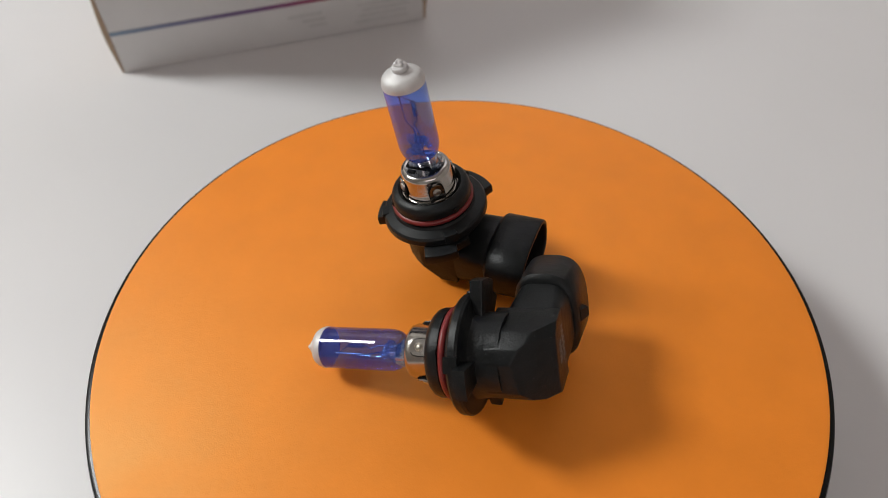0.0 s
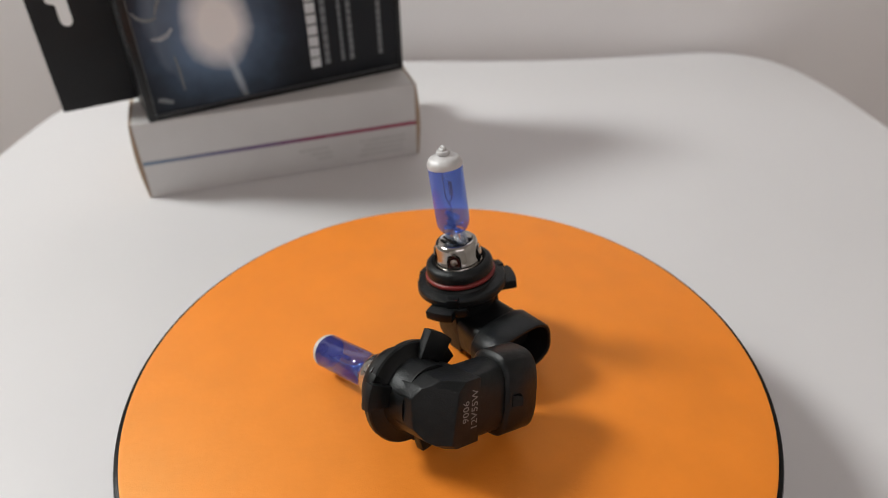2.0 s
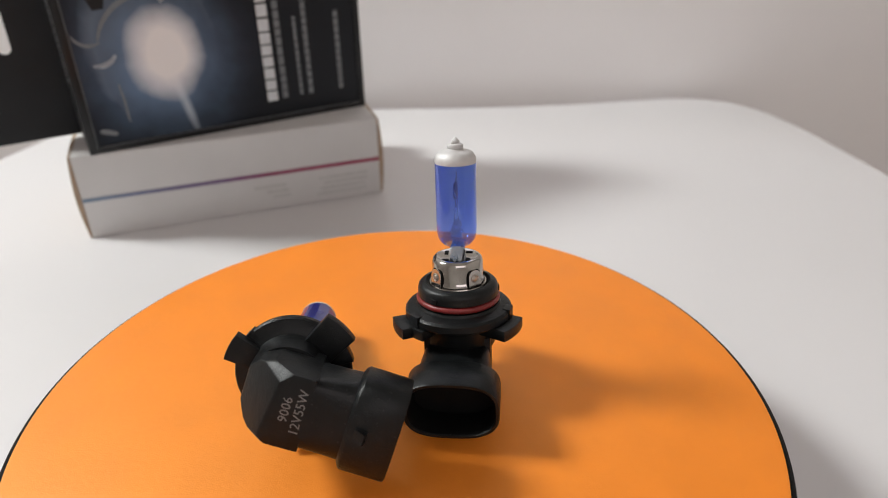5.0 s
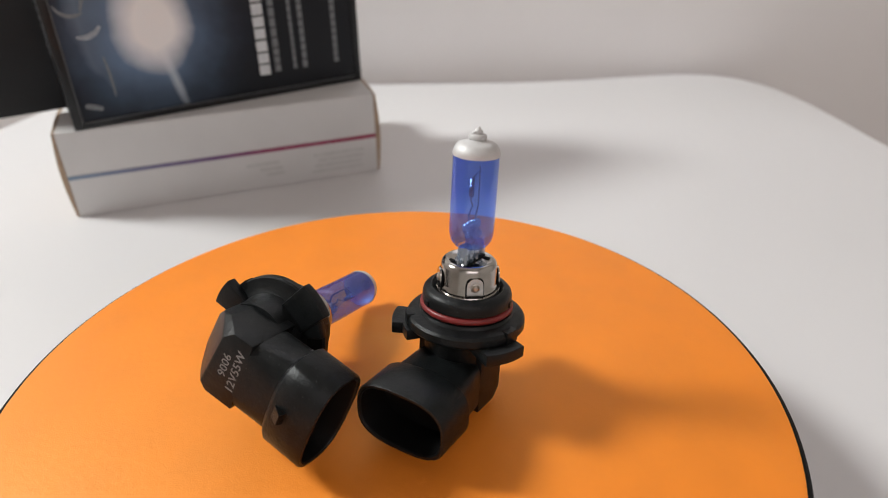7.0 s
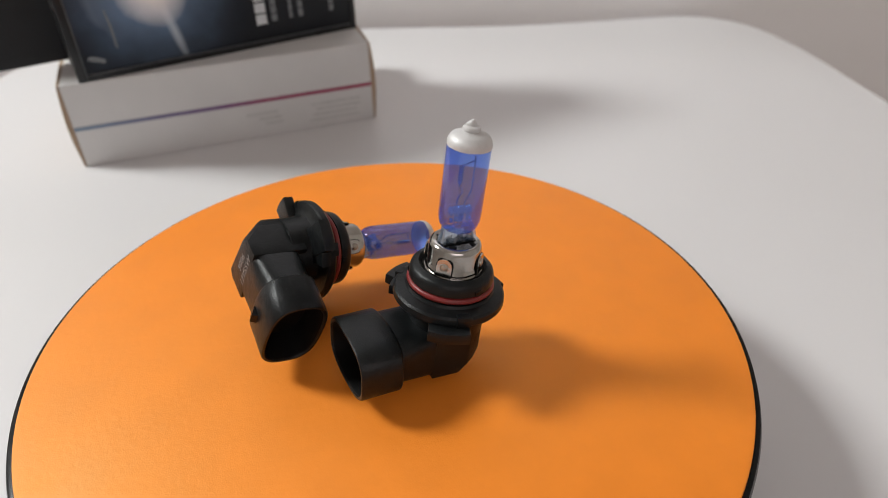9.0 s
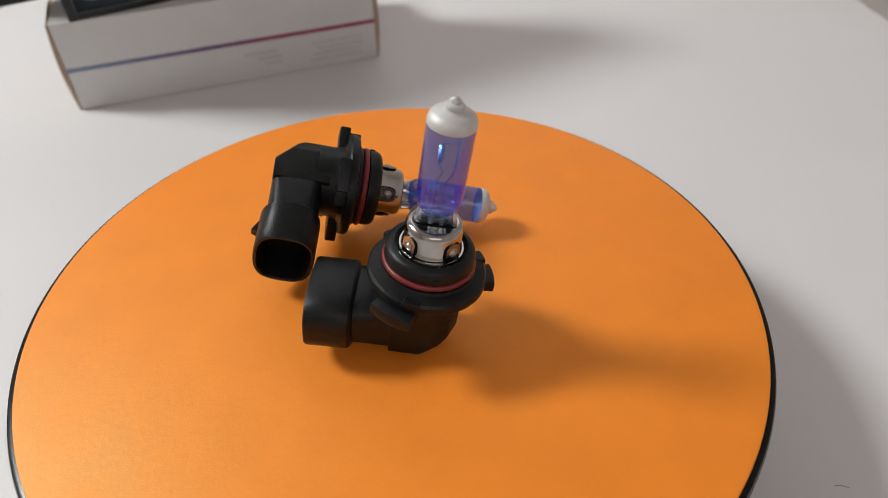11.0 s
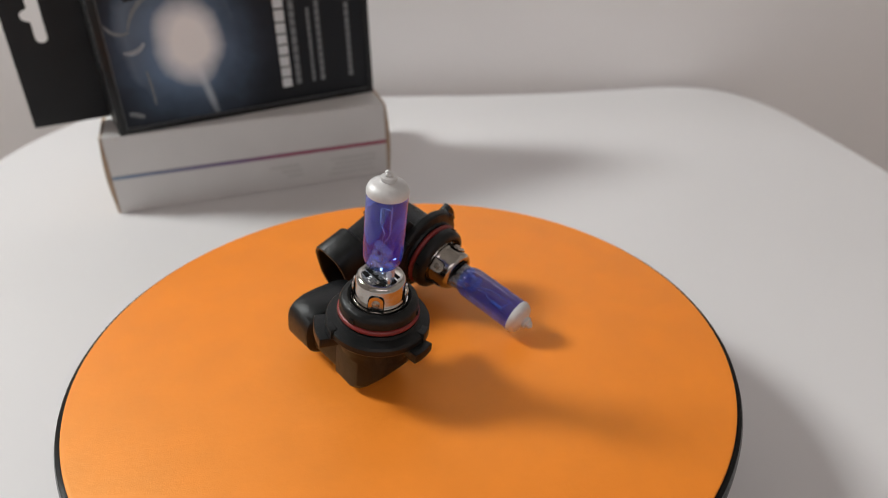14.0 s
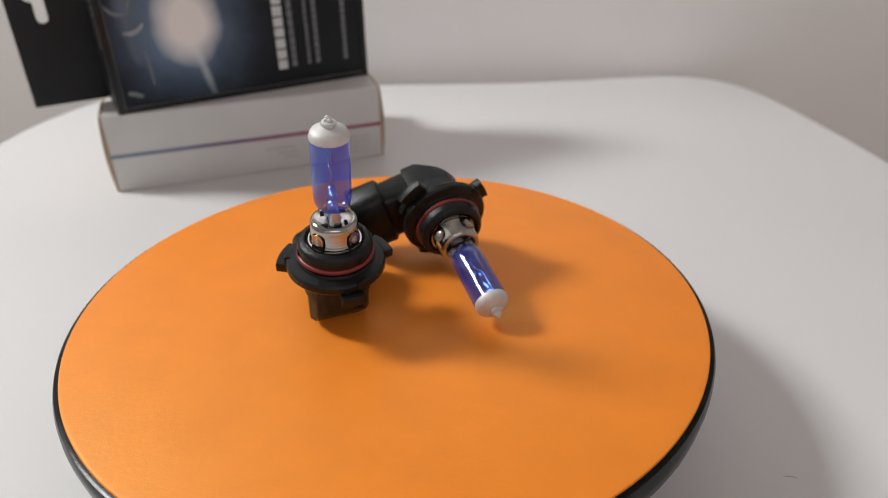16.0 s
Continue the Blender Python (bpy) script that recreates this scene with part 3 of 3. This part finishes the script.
        bpy.context.view_layer.update()
        me = bpy.data.meshes.new_from_object(tmp.evaluated_get(bpy.context.evaluated_depsgraph_get()))
        bpy.data.objects.remove(tmp)
        me.materials.clear()
        me.materials.append(MARKING)
        mark = new("marking", me)
        mark.parent = body
        # letters face away from the bulb; their tops point away from the connector
        mark.matrix_local = Matrix(((0, -1, 0, x), (-1, 0, 0, -0.0005), (0, 0, -1, zb - 0.00003), (0, 0, 0, 1)))
        mark["label"] = "pale printed bulb marking"
    return lamp


UPRIGHT = Matrix(((0.2693, 0.9603, -0.0727, 0.0147), (-0.9497, 0.2773, 0.1453, 0.0120), (0.1597, 0.0299, 0.9867, -0.0021), (0, 0, 0, 1)))
LYING = Matrix(((0.9009, -0.1985, -0.3860, -0.0081), (0.2954, -0.3712, 0.8803, -0.0423), (-0.3180, -0.9071, -0.2757, 0.0261), (0, 0, 0, 1)))


def square_up(m):
    loc, rot, _ = m.decompose()
    return Matrix.LocRotScale(loc, rot, None)


# ---------------------------------------------------------------- packaging
def white_carton():
    c = thing("carton", "white cardboard carton lying on its side under the black pack", "box")
    c.matrix_world = pose(-0.1758, 0.1790, TABLE, 0, 0, math.degrees(math.atan2(0.0535, 0.1515)))
    L, D, H = 0.1625, 0.085, 0.0463
    part("carton_body", box_bm(0.0008, L - 0.0008, 0, D, 0, H, 0.0012), CARTON, c)
    for x0, side in ((0.0009, -1), (L - 0.0009, 1)):
        lp = []
        for k in range(9):
            z = 0.0004 + (H - 0.0008) * k / 8
            o = x0 + side * (0.0012 + 0.0016 * math.sin(math.pi * k / 8))
            lp.append([(x0, 0.0003, z), (o, 0.0010, z), (o + side * 0.0006, D * 0.3, z), (o + side * 0.0006, D * 0.7, z), (o, D - 0.001, z), (x0, D - 0.0003, z)])
        part("end_flap", loft(lp), CARTON_EDGE, c, "brownish bulging board end flap", angle=60)
    part("printed_stripe", box_bm(0.0012, L - 0.0012, -0.00025, 0.0006, 0.0210, 0.0231), STRIPE, c, "line fading from blue to red", smooth=False)
    for k, (x0, x1, z) in enumerate([(0.0880, 0.1060, 0.0145), (0.0950, 0.1075, 0.0112), (0.0980, 0.1080, 0.0080), (0.1250, 0.1540, 0.0150), (0.1275, 0.1540, 0.0118), (0.1250, 0.1520, 0.0086), (0.1230, 0.1530, 0.0054)]):
        part("small_print", box_bm(x0, x1, -0.00015, 0.0004, z - 0.0009, z + 0.0009), GREY_INK, c, smooth=False)


def black_pack():
    p = thing("retail_pack", "black retail bulb pack with night picture standing on carton", "box")
    p.matrix_world = pose(-0.1648, 0.1814, TABLE + 0.0463, 0, 0, math.degrees(math.atan2(0.0760, 0.1307)))
    L, D, H = 0.1535, 0.036, 0.104
    part("pack_body", box_bm(0, L, 0.0012, D, 0, H, 0.0015), BLACK_CARD, p)
    f = joined([box_bm(0, 0.0042, 0, 0.003, 0, H, 0.0006), box_bm(L - 0.0035, L, 0, 0.003, 0, H, 0.0006),
                box_bm(0.0042, L - 0.0035, 0.0001, 0.003, 0, 0.0032, 0.0006), box_bm(0.0042, L - 0.0035, 0.0001, 0.003, H - 0.0032, H, 0.0006)])
    part("front_frame", f, BLACK_FRAME, p, "thin glossy black frame")
    art = part("picture_panel", box_bm(0.0043, L - 0.0036, 0.0008, 0.0018, 0.0033, H - 0.0033), ARTWORK, p, "dark picture with pale beam and blue halo", smooth=False)
    for b in (box_bm(0.0040, 0.0047, -0.0004, 0.0012, 0.0030, H - 0.0030, 0.0001, 1), box_bm(0.0048, L - 0.0040, -0.0004, 0.0012, 0.0030, 0.0036, 0.0001, 1)):
        part("frame_lip", b, FRAME_LIP, p, "grey inner lip of the frame", smooth=False)
    for k in range(17):
        z = 0.036 + 0.0040 * k
        part("side_rib", box_bm(-0.0008, 0.0004, 0.0030, 0.0050, z, z + 0.0026, 0.0003, 1), FRAME_LIP, p, smooth=False)
    # printed lettering that cannot be read, as bars; it runs up the pack
    rnd = random.Random(4)
    for u, w, z0, z1, mat, step in ((0.0978, 0.0058, 0.0120, 0.0860, WHITE_INK, 0.0074), (0.1052, 0.0030, 0.0128, 0.0800, DIM_INK, 0.0052), (0.1148, 0.0018, 0.0130, 0.0560, DIM_INK, 0.0040), (0.1206, 0.0026, 0.0128, 0.0840, DIM_INK, 0.0046), (0.1392, 0.0026, 0.0129, 0.0570, DIM_INK, 0.0044)):
        z = z0
        while z < z1:
            k = step * rnd.uniform(0.8, 1.05)
            part("print_bar", box_bm(u - w / 2, u + w / 2, 0.00055, 0.0010, z, min(z + k * 0.84, z1)), mat, art, smooth=False)
            z += k
    # faint grey shapes of the picture at its dark side: mirror, handle and screen edge
    def stroke(points, width, mat):
        pts = [Vector((u, 0, z)) for u, z in points]
        lp = []
        for k, q in enumerate(pts):
            d = (pts[min(k + 1, len(pts) - 1)] - pts[max(k - 1, 0)]).normalized()
            w = width * (0.35 + 0.65 * math.sin(math.pi * (k + 0.5) / len(pts)))
            o = Vector((-d.z, 0, d.x)) * w / 2
            lp.append([(q.x + o.x, 0.00052, q.z + o.z), (q.x - o.x, 0.00052, q.z - o.z), (q.x - o.x, 0.0010, q.z - o.z), (q.x + o.x, 0.0010, q.z + o.z)])
        part("picture_shape", loft(lp), mat, art, smooth=False)

    def arc(cu, cz, r, a0, a1, flat=1.0):
        return [(cu + r * math.cos(radians(a0 + (a1 - a0) * k / 10)), cz + flat * r * math.sin(radians(a0 + (a1 - a0) * k / 10))) for k in range(11)]

    stroke(arc(0.0440, 0.0480, 0.0285, 165, 70, 0.95), 0.0024, DIM_INK)
    stroke(arc(0.0150, 0.0520, 0.0090, 250, 330), 0.0026, SOFT_INK)
    stroke(arc(0.0130, 0.0610, 0.0080, 200, 300), 0.0018, DIM_INK)
    stroke([(0.0075, 0.0112), (0.0105, 0.0104), (0.0150, 0.0085)], 0.0028, DIM_INK)
    stroke([(0.0480, 0.0700), (0.0505, 0.0725), (0.0520, 0.0765)], 0.0026, SOFT_INK)
    stroke([(0.0210, 0.0330), (0.0220, 0.0240), (0.0222, 0.0140)], 0.0012, DIM_INK)
    stroke([(0.0200, 0.0690), (0.0195, 0.0740), (0.0205, 0.0800), (0.0215, 0.0840)], 0.0085, BLACK_CARD)

    # hang tab with its slot
    bm = bmesh.new()
    z0, z1, x0, x1 = 0.0020, 0.100, -0.0395, 0.004
    outer = [(x0, z0), (x1, z0), (x1, z1), (x0, z1)]
    slot = []
    for k in range(9):
        t = math.pi + math.pi * k / 8
        slot.append((-0.0233 + 0.0030 * math.cos(t), 0.0500 + 0.0030 * math.sin(t)))
    for k in range(9):
        t = math.pi * k / 8
        slot.append((-0.0233 + 0.0030 * math.cos(t), 0.0735 + 0.0030 * math.sin(t)))
    slot.append((-0.0263, 0.0655))
    for k in range(7):
        t = math.pi / 2 + math.pi * k / 6
        slot.append((-0.0275 + 0.0030 * math.cos(t), 0.0617 + 0.0030 * math.sin(t)))
    slot.append((-0.0263, 0.0580))
    edges = []
    for lp in (outer, slot):
        vs = [bm.verts.new((x, D - 0.0012, z)) for x, z in lp]
        edges += [bm.edges.new((vs[k], vs[(k + 1) % len(vs)])) for k in range(len(vs))]
    bmesh.ops.triangle_fill(bm, use_beauty=True, use_dissolve=False, edges=edges)
    faces = bm.faces[:]
    g = bmesh.ops.extrude_face_region(bm, geom=faces)
    bmesh.ops.translate(bm, vec=(0, 0.0010, 0), verts=[v for v in g["geom"] if isinstance(v, bmesh.types.BMVert)])
    part("hang_tab", bm, BLACK_CARD, p, "black card hang tab with slot", smooth=False)


def table_specks():
    """A short fibre lying on the table."""
    tagged(new("fibre", mesh_of(tube([(0.1222, -0.0402, TABLE + 0.0002), (0.1242, -0.0402, TABLE + 0.0004), (0.1260, -0.0408, TABLE + 0.0002)], 0.00010, 5), "fibre", DARK_SLOT)), "short dark fibre lying on the white table", "fibre")


# ---------------------------------------------------------------- build
room()
table()
low_back_wall()
platter = turntable()
white_carton()
black_pack()
table_specks()
standing_bulb = headlight_bulb("black headlight bulb with blue glass standing on orange disc")
lying_bulb = headlight_bulb("black headlight bulb with blue glass lying on orange disc")
for piece in lying_bulb.children:        # its glass sits a little deeper in the collar
    if piece.name.split(".")[0] in ("glass_capsule", "tip_cap", "tip_seal"):
        piece.location.z = -0.0010

# turn of the platter in degrees, second by second
SPIN = [
    (0.0, 54.0), (0.5, 44.9), (1.0, 38.0), (1.5, 30.7), (2.0, 22.5), (2.5, 15.6), (3.0, 8.0), (3.5, -0.0), (4.0, -7.6), (6.5, -42.5), (7.0, -48.9), (7.5, -57.6), (8.0, -65.6), (8.5, -73.6), (9.0, -80.3), (11.5, -117.9), (12.0, -126.1), (12.5, -131.5), (13.0, -140.1), (13.5, -145.8), (14.0, -153.6), (14.5, -160.8), (15.0, -169.0), (15.5, -175.8), (16.0, -182.1)
]


def motions():
    hub = Matrix.Translation((SPIN_AXIS[0], SPIN_AXIS[1], 0))
    turns = [(t, hub @ Matrix.Rotation(radians(a), 4, "Z")) for t, a in SPIN]
    walk(platter, [(t, Matrix.Rotation(radians(a), 4, "Z")) for t, a in SPIN])
    walk(standing_bulb, [(t, m @ square_up(UPRIGHT)) for t, m in turns])
    walk(lying_bulb, [(t, m @ square_up(LYING)) for t, m in turns])


motions()
